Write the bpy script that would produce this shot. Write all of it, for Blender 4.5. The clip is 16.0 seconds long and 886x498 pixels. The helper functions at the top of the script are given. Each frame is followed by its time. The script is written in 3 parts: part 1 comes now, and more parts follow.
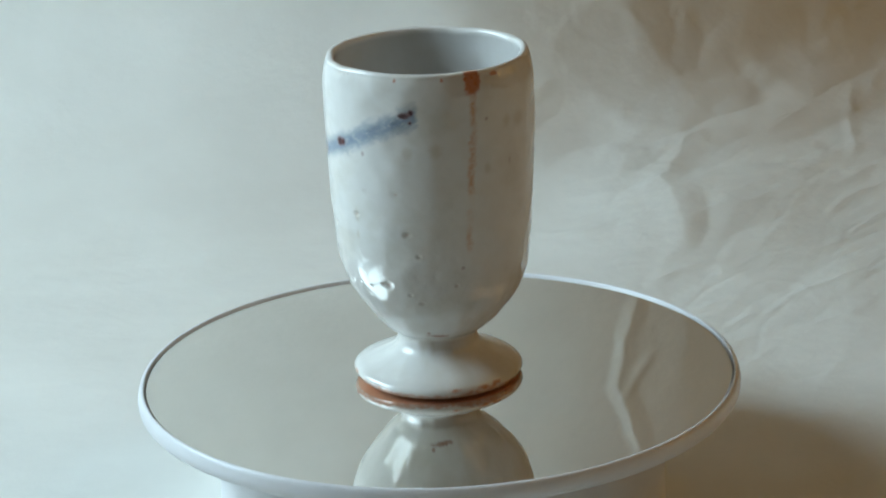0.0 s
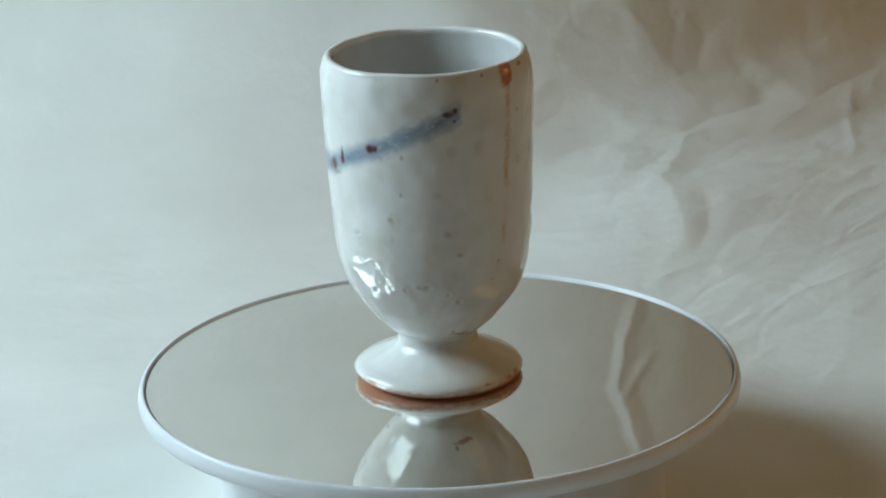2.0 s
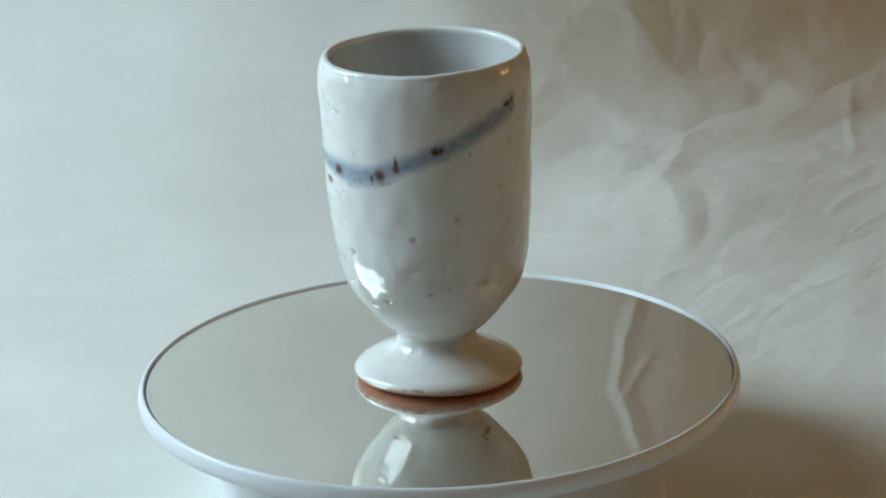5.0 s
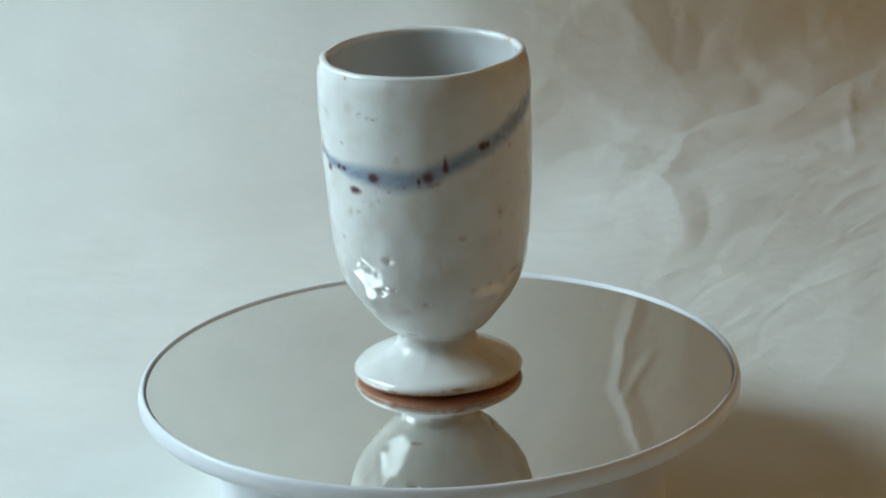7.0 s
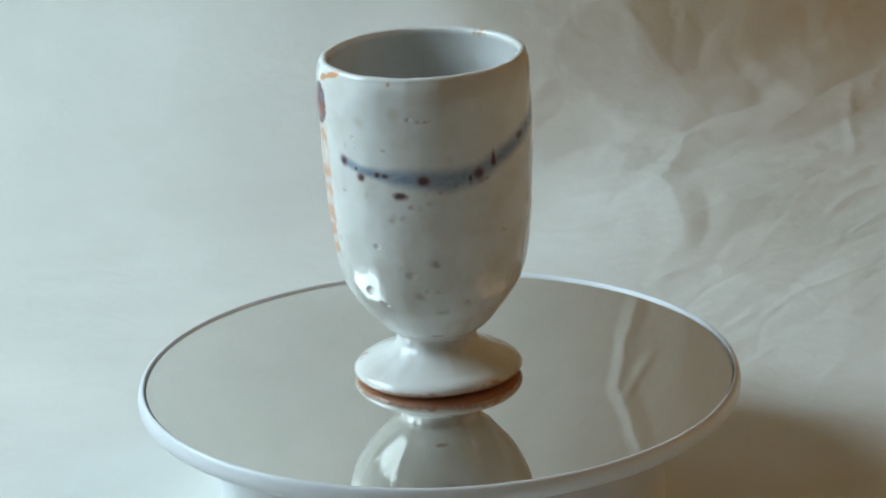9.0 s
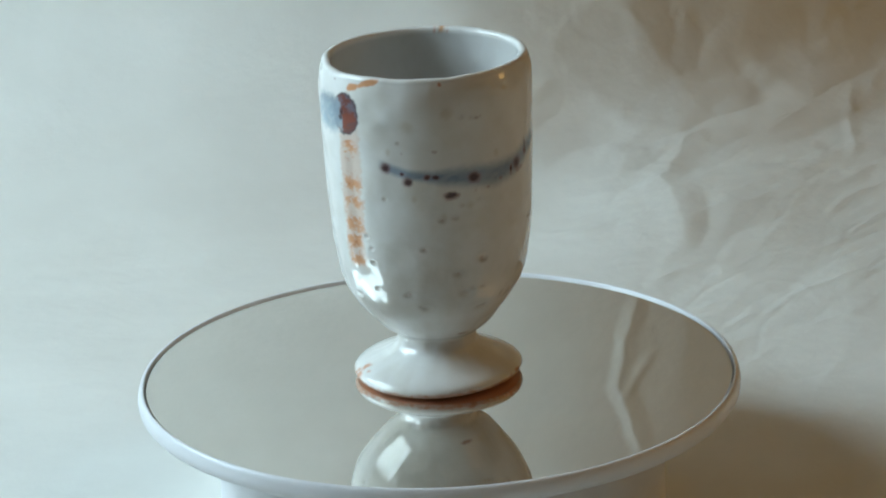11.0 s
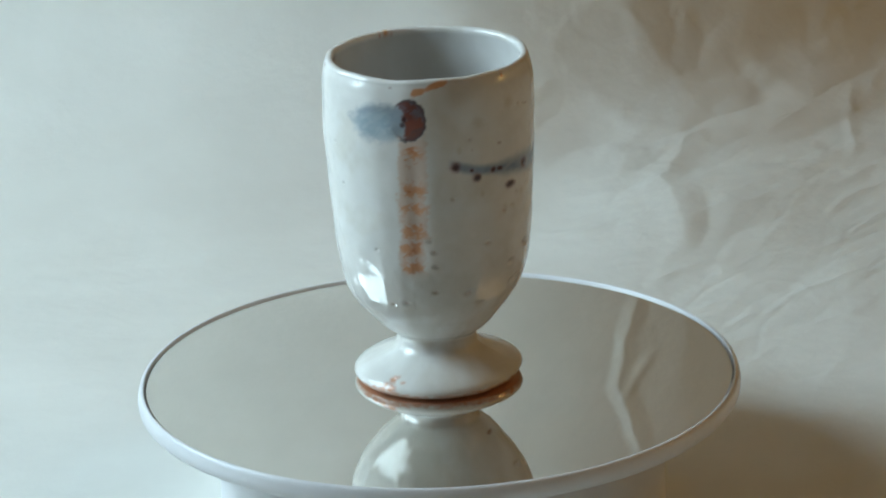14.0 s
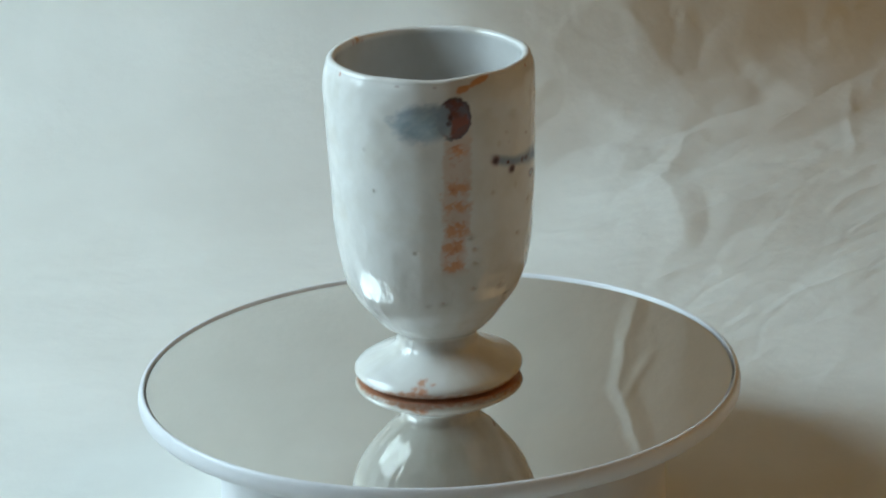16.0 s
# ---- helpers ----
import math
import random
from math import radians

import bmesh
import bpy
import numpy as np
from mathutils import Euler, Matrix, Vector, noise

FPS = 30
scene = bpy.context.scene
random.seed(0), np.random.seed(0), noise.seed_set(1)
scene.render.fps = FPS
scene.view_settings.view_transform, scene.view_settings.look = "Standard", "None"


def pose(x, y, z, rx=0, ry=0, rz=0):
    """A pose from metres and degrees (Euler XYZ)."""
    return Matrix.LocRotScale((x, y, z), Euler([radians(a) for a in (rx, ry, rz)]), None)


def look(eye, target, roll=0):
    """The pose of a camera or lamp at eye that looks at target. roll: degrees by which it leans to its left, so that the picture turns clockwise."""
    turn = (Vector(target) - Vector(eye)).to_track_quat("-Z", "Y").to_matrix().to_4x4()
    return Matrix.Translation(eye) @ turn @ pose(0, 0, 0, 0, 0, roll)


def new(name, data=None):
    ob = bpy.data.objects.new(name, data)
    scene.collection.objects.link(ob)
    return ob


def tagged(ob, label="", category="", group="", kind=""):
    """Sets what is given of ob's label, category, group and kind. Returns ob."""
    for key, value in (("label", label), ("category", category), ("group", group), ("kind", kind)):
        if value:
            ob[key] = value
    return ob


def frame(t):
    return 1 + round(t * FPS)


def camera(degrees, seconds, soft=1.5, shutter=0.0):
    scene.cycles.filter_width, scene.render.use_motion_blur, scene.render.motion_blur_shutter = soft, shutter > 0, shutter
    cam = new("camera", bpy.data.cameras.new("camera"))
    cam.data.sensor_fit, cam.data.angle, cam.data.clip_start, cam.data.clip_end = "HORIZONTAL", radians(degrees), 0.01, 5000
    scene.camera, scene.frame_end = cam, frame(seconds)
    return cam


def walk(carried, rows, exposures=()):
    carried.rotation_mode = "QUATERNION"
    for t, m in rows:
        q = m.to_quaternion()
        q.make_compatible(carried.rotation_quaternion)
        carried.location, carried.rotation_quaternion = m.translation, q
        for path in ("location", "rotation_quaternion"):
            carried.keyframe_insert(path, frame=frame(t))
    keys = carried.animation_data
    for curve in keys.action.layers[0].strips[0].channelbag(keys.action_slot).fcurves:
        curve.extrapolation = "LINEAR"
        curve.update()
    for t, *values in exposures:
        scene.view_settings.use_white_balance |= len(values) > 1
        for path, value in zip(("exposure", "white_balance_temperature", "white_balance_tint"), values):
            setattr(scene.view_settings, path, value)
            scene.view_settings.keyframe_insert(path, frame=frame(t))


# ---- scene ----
# One turntable set: the plate's rim top lies RIM above the paper, the mirror a little lower.
RIM = 0.056
BASE = RIM - 0.0008
GLASS = 0.0014                   # how deep the mirror lies below the rim
# the motor runs unevenly: seconds, degrees turned anticlockwise from above
SPIN = ((0.0, 0.0), (1.0, 11.9), (2.0, 24.2), (3.0, 36.5), (4.0, 48.9), (5.25, 65.3), (6.5, 82.2), (7.25, 92.5), (8.0, 103.0), (9.0, 117.2), (10.25, 134.6),
        (11.5, 151.3), (12.5, 163.8), (13.5, 175.8), (14.5, 187.2), (16.0, 204.6))

cam = camera(17.82, 16.0, soft=2.1)
EYE = look((0, -0.86928, 0.33760 + RIM), (0.00291, 0, 0.04114 + RIM), -2.180)
walk(cam, [(0.0, EYE), (16.0, EYE)], [(0.0, 0.0), (16.0, 0.0)])

# ---- light: window on one side of the room, warm bulbs and added fill opposite ----
sky = bpy.data.worlds.new("sky")
scene.world = sky
sky.use_nodes = True
sky_node = sky.node_tree.nodes.new("ShaderNodeTexSky")
sky_node.sky_type, sky_node.sun_disc = "NISHITA", False
sky_node.sun_elevation, sky_node.sun_rotation = radians(40), radians(250)
sky.node_tree.links.new(sky_node.outputs[0], sky.node_tree.nodes["Background"].inputs[0])
sky.node_tree.nodes["Background"].inputs[1].default_value = 0.1


def area_lamp(name, eye, target, w, h, watts, colour):
    d = bpy.data.lights.new(name, "AREA")
    d.shape, d.size, d.size_y, d.energy, d.color = "RECTANGLE", w, h, watts, colour
    ob = new(name, d)
    ob.matrix_world = look(eye, target)
    return ob


WIN_Y0, WIN_Y1, WIN_Z0, WIN_Z1 = -0.18, 0.32, 0.26, 0.73
WALL_X = -0.57
area_lamp("window_light", (WALL_X - 0.06, (WIN_Y0 + WIN_Y1) / 2, (WIN_Z0 + WIN_Z1) / 2), (0, (WIN_Y0 + WIN_Y1) / 2, (WIN_Z0 + WIN_Z1) / 2),
          WIN_Y1 - WIN_Y0, WIN_Z1 - WIN_Z0, 11.5, (0.62, 0.865, 1.0))
# broad warm panels, added to lift the shaded side and the turntable's shadow
for lamp_y in (-0.42, 0.0, 0.42):
    area_lamp("warm_fill", (1.15, lamp_y, 1.25), (0, 0, 0.05), 0.38, 0.38, 0.48, (1.0, 0.61, 0.20))


for lamp_y in (0.02, 0.16, 0.30):
    area_lamp("side_light", (1.3, lamp_y, 0.41), (0, 0, 0.1), 0.07, 0.07, 0.17, (1.0, 0.58, 0.17))


# ---- materials ----
def material(name, colour, rough=0.5, metal=0.0):
    m = bpy.data.materials.new(name)
    m.use_nodes = True
    b = m.node_tree.nodes["Principled BSDF"]
    b.inputs["Base Color"].default_value = (*colour, 1)
    b.inputs["Roughness"].default_value = rough
    b.inputs["Metallic"].default_value = metal
    return m, m.node_tree, b


def noise_node(nt, scale, detail=4.0, rough=0.55):
    co = nt.nodes.new("ShaderNodeTexCoord")
    n = nt.nodes.new("ShaderNodeTexNoise")
    n.inputs["Scale"].default_value, n.inputs["Detail"].default_value, n.inputs["Roughness"].default_value = scale, detail, rough
    nt.links.new(co.outputs["Object"], n.inputs["Vector"])
    return n


def vary(nt, b, factor, low, high, socket="Base Color"):
    r = nt.nodes.new("ShaderNodeValToRGB")
    r.color_ramp.elements[0].position, r.color_ramp.elements[1].position = 0.3, 0.7
    r.color_ramp.elements[0].color, r.color_ramp.elements[1].color = (*low, 1), (*high, 1)
    nt.links.new(factor, r.inputs[0])
    nt.links.new(r.outputs[0], b.inputs[socket])
    return r


def bump(nt, b, factor, strength, distance):
    n = nt.nodes.new("ShaderNodeBump")
    n.inputs["Strength"].default_value, n.inputs["Distance"].default_value = strength, distance
    nt.links.new(factor, n.inputs["Height"])
    nt.links.new(n.outputs[0], b.inputs["Normal"])


PAPER, nt, b = material("white_paper", (0.75, 0.74, 0.69), 0.8)
vary(nt, b, noise_node(nt, 14, 5).outputs[0], (0.70, 0.685, 0.635), (0.78, 0.77, 0.72))
bump(nt, b, noise_node(nt, 220, 7, 0.65).outputs[0], 0.22, 0.0012)

GLAZE, nt, b = material("porcelain_glaze", (0.78, 0.78, 0.74), 0.09)
att = nt.nodes.new("ShaderNodeAttribute")
att.attribute_name = "pigment"
mixer = nt.nodes.new("ShaderNodeMix")
mixer.data_type, mixer.blend_type = "RGBA", "MULTIPLY"
mixer.inputs["Factor"].default_value = 1.0
cloud = nt.nodes.new("ShaderNodeValToRGB")
cloud.color_ramp.elements[0].position, cloud.color_ramp.elements[1].position = 0.3, 0.7
cloud.color_ramp.elements[0].color, cloud.color_ramp.elements[1].color = (0.94, 0.93, 0.91, 1), (1, 1, 1, 1)
nt.links.new(noise_node(nt, 130, 5).outputs[0], cloud.inputs[0])
nt.links.new(att.outputs["Color"], mixer.inputs[6])
nt.links.new(cloud.outputs[0], mixer.inputs[7])
nt.links.new(mixer.outputs[2], b.inputs["Base Color"])
b.inputs["IOR"].default_value = 1.5
bump(nt, b, noise_node(nt, 420, 2).outputs[0], 0.09, 0.0006)

MIRROR, nt, b = material("mirror_glass", (0.80, 0.81, 0.78), 0.012, 1.0)
vary(nt, b, noise_node(nt, 35, 3).outputs[0], (0.855, 0.84, 0.80), (0.875, 0.86, 0.82))

PLASTIC, nt, b = material("white_plastic", (0.80, 0.80, 0.82), 0.32)
vary(nt, b, noise_node(nt, 60, 3).outputs[0], (0.78, 0.78, 0.80), (0.82, 0.82, 0.84))

# strong tan, chosen to throw warm fill on goblet and paper
WALL, nt, b = material("wall_bounce", (0.5, 0.42, 0.33), 0.8)
vary(nt, b, noise_node(nt, 5, 5).outputs[0], (0.62, 0.41, 0.20), (0.70, 0.47, 0.24))
WOOD, nt, b = material("wood_top", (0.33, 0.20, 0.10), 0.5)
vary(nt, b, noise_node(nt, 9, 6).outputs[0], (0.27, 0.16, 0.08), (0.38, 0.24, 0.12))
FRAME, nt, b = material("window_paint", (0.75, 0.74, 0.72), 0.4)


# ---- helpers for shapes ----
def lattice(i, j, seed):
    """A fixed random number from 0 to 1 for each lattice point."""
    a = np.sin(i * 127.1 + j * 311.7 + seed * 74.7) * 43758.5453
    return a - np.floor(a)


def vnoise(u, v, seed, wrap=0):
    i, j = np.floor(u), np.floor(v)
    fu, fv = u - i, v - j
    fu, fv = fu * fu * (3 - 2 * fu), fv * fv * (3 - 2 * fv)
    i1 = i + 1
    if wrap:
        i, i1 = np.mod(i, wrap), np.mod(i1, wrap)
    top = lattice(i, j, seed) * (1 - fu) + lattice(i1, j, seed) * fu
    low = lattice(i, j + 1, seed) * (1 - fu) + lattice(i1, j + 1, seed) * fu
    return top * (1 - fv) + low * fv


def fbm(u, v, seed, wrap=0):
    n = 0
    for k in range(4):
        n = n + vnoise(u * 2 ** k, v * 2 ** k + 17 * k, seed + k, wrap * 2 ** k) / 2 ** (k + 1)
    return 0.5 + 1.45 * (n / 0.9375 - 0.5)


def cells(u, v, seed):
    """Squared distance to the nearest of scattered points: bowls that meet in sharp straight edges."""
    i, j = np.floor(u), np.floor(v)
    best = np.full(u.shape, 9.0)
    for a in (-1, 0, 1):
        for c in (-1, 0, 1):
            x, y = i + a, j + c
            best = np.minimum(best, (u - x - lattice(x, y, seed)) ** 2 + (v - y - lattice(x, y, seed + 31)) ** 2)
    return best


def facets(u, v, seed):
    """The faces of crumpled paper, with sharp ridges and valleys between them."""
    u, v = u * math.cos(seed) - v * math.sin(seed), u * math.sin(seed) + v * math.cos(seed)
    return 0.5 + 0.62 * (cells(u, v, seed) - cells(0.83 * u + 4.3, 0.83 * v, seed + 7))


def step(a, lo, hi):
    x = np.clip((a - lo) / (hi - lo), 0, 1)
    return x * x * (3 - 2 * x)


def grid_mesh(name, P, mat, closed):
    """A mesh from rows of points, closed round each row or not."""
    rows, cols = P.shape[:2]
    n = cols if closed else cols - 1
    a = (np.arange(rows - 1)[:, None] * cols + np.arange(n)[None, :]).ravel()
    k = (np.arange(rows - 1)[:, None] * cols + (np.arange(n)[None, :] + 1) % cols).ravel()
    me = bpy.data.meshes.new(name)
    me.from_pydata(P.reshape(-1, 3).tolist(), [], np.stack([a, k, k + cols, a + cols], 1).tolist())
    me.polygons.foreach_set("use_smooth", np.ones(len(me.polygons), dtype=bool))
    me.materials.append(mat)
    return me


def lathe(name, profile, mat, n=128):
    prof = np.array(profile)
    a = np.arange(n) * 2 * np.pi / n
    P = np.stack([prof[:, :1] * np.sin(a), -prof[:, :1] * np.cos(a), prof[:, 1:] + 0 * a], -1)
    return grid_mesh(name, P, mat, True)


def flat(me):
    me.polygons.foreach_set("use_smooth", np.zeros(len(me.polygons), dtype=bool))
    return me


def child(name, me, parent, label=""):
    ob = new(name, me)
    ob.parent = parent
    return tagged(ob, label)


def box(name, x0, x1, y0, y1, z0, z1, mat):
    bm = bmesh.new()
    bmesh.ops.create_cube(bm, size=1.0)
    for v in bm.verts:
        v.co = Vector(((x0 + x1) / 2 + v.co.x * (x1 - x0), (y0 + y1) / 2 + v.co.y * (y1 - y0), (z0 + z1) / 2 + v.co.z * (z1 - z0)))
    me = bpy.data.meshes.new(name)
    bm.to_mesh(me)
    bm.free()
    me.materials.append(mat)
    return new(name, me)


# ---- the unseen room around the set, added to enclose it and bounce light ----
def room():
    x0, x1, y0, y1, h, t = WALL_X, 1.6, -2.2, 1.5, 2.0, 0.12
    tagged(box("worktop", x0, x1, y0, y1, -0.06, -0.004, WOOD), "brown wooden worktop under the paper sweep", "worktop", kind="structure")
    tagged(box("wall_east", x1, x1 + t, y0, y1, -0.06, h, WALL), "unseen tan wall bouncing warm light onto the set", "wall", kind="structure")
    tagged(box("wall_north", x0 - t, x1 + t, y1, y1 + t, -0.06, h, WALL), "unseen tan wall bouncing warm light onto the set", "wall", kind="structure")
    tagged(box("wall_south", x0 - t, x1 + t, y0 - t, y0, -0.06, h, WALL), "unseen tan wall bouncing warm light onto the set", "wall", kind="structure")
    tagged(box("ceiling", x0 - t, x1 + t, y0 - t, y1 + t, h, h + t, WALL), "unseen tan ceiling bouncing warm light onto the set", "ceiling", kind="structure")
    # white here, so the goblet's lit edge reflects no dark wall
    for part_of in ((y0, WIN_Y0, -0.06, h), (WIN_Y1, y1, -0.06, h), (WIN_Y0, WIN_Y1, -0.06, WIN_Z0), (WIN_Y0, WIN_Y1, WIN_Z1, h)):
        tagged(box("wall_west", x0 - t, x0, *part_of, FRAME), "unseen white wall beside the window, brightening reflections", "wall", kind="structure")
    win = new("window_1")
    tagged(win, "bright daylit window with white frame", "window", kind="structure")
    ym = (WIN_Y0 + WIN_Y1) / 2
    for name, yy0, yy1, zz0, zz1 in (("mullion", ym - 0.012, ym + 0.012, WIN_Z0 + 0.03, WIN_Z1 - 0.03), ("head", WIN_Y0 + 0.03, WIN_Y1 - 0.03, WIN_Z1 - 0.03, WIN_Z1), ("sill", WIN_Y0 + 0.03, WIN_Y1 - 0.03, WIN_Z0, WIN_Z0 + 0.03), ("frame", WIN_Y0, WIN_Y0 + 0.03, WIN_Z0, WIN_Z1),
                                     ("frame", WIN_Y1 - 0.03, WIN_Y1, WIN_Z0, WIN_Z1)):
        ob = box(name, x0 - 0.045, x0 - 0.005, yy0, yy1, zz0, zz1, FRAME)
        ob.parent = win


# ---- the paper sweep ----
BEND, RADIUS, LEAN = 0.27, 0.14, radians(68)


def axis(*stretches):
    """Places along the sheet: stretches of (from, to, spacing)."""
    return np.concatenate([np.arange(*a) for a in stretches])


def crease(p, s, h, points, height, wide, side=1.0):
    """Raises a sharp broken fold through a few points of the sheet; side: how wide its one flank is."""
    pts = np.array(points)
    lo, hi = pts.min(0) - 2.2 * wide, pts.max(0) + 2.2 * wide
    patch = np.ix_((s[:, 0] > lo[1]) & (s[:, 0] < hi[1]), (p[0] > lo[0]) & (p[0] < hi[0]))
    u, v = p[patch], s[patch]
    if u.size == 0:
        return h
    shake = min(0.3 * wide, 0.0035)
    u, v = u + shake * (fbm(u * 90, v * 90, 5) - 0.5), v + shake * (fbm(u * 90 + 31, v * 90, 6) - 0.5)
    lengths = np.hypot(*np.diff(pts, axis=0).T)
    total, gone, best = lengths.sum(), 0.0, np.zeros_like(u)
    for a, c, ln in zip(pts, pts[1:], lengths):
        d = (c - a) / ln
        along = (u - a[0]) * d[0] + (v - a[1]) * d[1]
        off = -(u - a[0]) * d[1] + (v - a[1]) * d[0]
        on = np.clip(along, 0, ln)
        w = np.where(off > 0, wide * side, wide * (2 - side))
        at = (gone + on) / total
        taper = step(at, -0.25, 0.3) * (1 - step(at, 0.7, 1.25))
        best = np.maximum(best, np.clip(1 - np.hypot(along - on, off) / w, 0, 1) ** 1.25 * taper)
        gone += ln
    h[patch] += height * best
    return h


def crinkles(p, s, h):
    """Many short sharp folds, thickest on the side away from the window."""
    rng = np.random.default_rng(12)
    for k in range(300):
        x, y = (rng.uniform(0.03, 0.25), rng.uniform(-0.04, 0.45)) if k % 5 else (rng.uniform(-0.22, 0.03), rng.uniform(0.0, 0.45))
        turn, ln, wide = rng.uniform(0, math.pi), rng.uniform(0.008, 0.04), rng.uniform(0.0025, 0.009)
        flat_part = y < 0.2
        if flat_part:
            turn, ln, wide = rng.normal(0.1, 0.4), ln * 1.3, wide * 0.7
        high = rng.choice((-1, 1)) * wide * rng.uniform(0.02, 0.06) * (1.0 if k % 5 else 0.4) * (1.5 if flat_part else 1.25)
        mid = (x + 0.5 * ln * math.cos(turn + 0.3), y + 0.5 * ln * math.sin(turn + 0.3))
        h = crease(p, s, h, ((x, y), mid, (x + ln * math.cos(turn), y + ln * math.sin(turn))), high, wide)
    return h


def paper_sweep():
    ps = axis((-0.54, -0.24, 0.02), (-0.24, 0.27, 0.0010), (0.27, 0.80, 0.02))
    ss = axis((-0.55, -0.10, 0.02), (-0.10, 0.10, 0.0015), (0.10, 0.46, 0.0010), (0.46, 0.74, 0.002), (0.74, 1.40, 0.02))
    p, s = np.meshgrid(ps, ss)
    arc = RADIUS * LEAN
    a = np.clip((s - BEND) / RADIUS, 0, LEAN)
    rest = np.maximum(s - BEND - arc, 0)
    y = np.minimum(s, BEND) + RADIUS * np.sin(a) + rest * np.cos(LEAN)
    z = RADIUS * (1 - np.cos(a)) + rest * np.sin(LEAN)
    rough = (0.28 + 0.72 * step(p + 0.35 * (s - 0.3), -0.06, 0.14)) * (1 - 0.8 * step(s, 0.44, 0.56))
    low = 1 - step(s, 0.40, 0.52)
    h = (0.0009 + 0.0006 * low) * rough * (facets(p * 9 + 2, s * 8, 1) - 0.5)
    patch = step(vnoise(p * 13 + 3, s * 11, 77), 0.35, 0.75)
    h += (0.0008 + 0.0012 * low) * rough * (facets(p * 20, s * 17 + 5, 2) - 0.5)
    h += 0.55 * (0.0011 + 0.0012 * low) * (1 + 0.8 * (1 - step(s, 0.15, 0.3))) * rough * patch * (facets(p * 46, s * 41, 6) - 0.5)
    h += 0.0003 * (0.3 + rough) * (0.5 + 0.5 * patch) * (1 + 0.7 * (1 - step(s, 0.15, 0.3))) * (facets(p * 115, s * 105, 9) - 0.5)
    h += 0.6 * (0.0007 + 0.0003 * (1 - step(s, 0.10, 0.20))) * rough * (1 - step(s, 0.22, 0.34)) * (facets(p * 38, s * 85, 13) - 0.5)
    h += 0.0012 * (vnoise(p * 9, s * 7, 8) - 0.5) + 0.0006 * (vnoise(p * 25, s * 60, 9) - 0.5)
    h = crinkles(p, s, h)
    # broad swells: their flanks part the lit side from the shaded one
    off = p - np.interp(s, (0.20, 0.24, 0.30, 0.345), (0.104, 0.105, 0.111, 0.113))
    h += 0.0090 * np.exp(-(off / np.where(off > 0, 0.095, 0.055)) ** 2) * step(s, 0.14, 0.24) * (1 - step(s, 0.31, 0.37))
    h += 0.0032 * np.exp(-((p - 0.018) / 0.034) ** 2) * step(s, 0.315, 0.35) * (1 - step(s, 0.40, 0.46))
    # the long folds behind the goblet, away from the window
    h = crease(p, s, h, ((0.085, 0.417), (0.099, 0.397), (0.105, 0.380), (0.113, 0.364)), 0.00109, 0.016, 0.9)
    h = crease(p, s, h, ((0.110, 0.413), (0.128, 0.396), (0.131, 0.380), (0.142, 0.371)), -0.00068, 0.013)
    h = crease(p, s, h, ((0.142, 0.371), (0.152, 0.345), (0.160, 0.331)), -0.0005, 0.010)
    h = crease(p, s, h, ((0.153, 0.370), (0.160, 0.353), (0.169, 0.340), (0.181, 0.318)), 0.00068, 0.011)
    h = crease(p, s, h, ((0.113, 0.364), (0.122, 0.342), (0.129, 0.327)), 0.0005, 0.014)
    h = crease(p, s, h, ((0.112, 0.321), (0.129, 0.327), (0.159, 0.330), (0.167, 0.334)), -0.00162, 0.024)
    h = crease(p, s, h, ((0.167, 0.334), (0.181, 0.318), (0.192, 0.326), (0.218, 0.330)), -0.00149, 0.024)
    # the lit band below them
    h = crease(p, s, h, ((0.112, 0.321), (0.098, 0.320), (0.080, 0.329), (0.049, 0.331)), -0.0023, 0.030)
    h = crease(p, s, h, ((0.111, 0.321), (0.111, 0.303), (0.103, 0.277), (0.092, 0.262)), 0.001, 0.014)
    h = crease(p, s, h, ((0.080, 0.329), (0.086, 0.312), (0.082, 0.290)), 0.0005, 0.010)
    h = crease(p, s, h, ((0.120, 0.267), (0.149, 0.288), (0.176, 0.278), (0.214, 0.299)), -0.0005, 0.015)
    h = crease(p, s, h, ((0.103, 0.277), (0.135, 0.252), (0.176, 0.246), (0.220, 0.250)), 0.0005, 0.014)
    h = crease(p, s, h, ((0.198, 0.294), (0.196, 0.247), (0.191, 0.235)), 0.00058, 0.006)
    h = crease(p, s, h, ((0.194, 0.387), (0.202, 0.373), (0.205, 0.350)), 0.00042, 0.007)
    h = crease(p, s, h, ((0.095, 0.285), (0.103, 0.268), (0.106, 0.229), (0.104, 0.199), (0.110, 0.185)), 0.00109, 0.014)
    h = crease(p, s, h, ((0.119, 0.241), (0.116, 0.199), (0.111, 0.185)), -0.00068, 0.009)
    h = crease(p, s, h, ((0.110, 0.185), (0.132, 0.191), (0.155, 0.193), (0.192, 0.175)), -0.00058, 0.015)
    h = crease(p, s, h, ((0.055, 0.234), (0.079, 0.233), (0.102, 0.232)), 0.0005, 0.014)
    # small sharp folds on the flat, and one soft fold towards the window
    h = crease(p, s, h, ((0.111, 0.097), (0.123, 0.103), (0.125, 0.110)), 0.00031, 0.005)
    h = crease(p, s, h, ((0.117, 0.169), (0.133, 0.122), (0.138, 0.107)), 0.00025, 0.007)
    h = crease(p, s, h, ((0.092, 0.170), (0.097, 0.187)), 0.00025, 0.005)
    h = crease(p, s, h, ((-0.103, 0.234), (-0.091, 0.263), (-0.082, 0.270), (-0.063, 0.269)), 0.00031, 0.012)
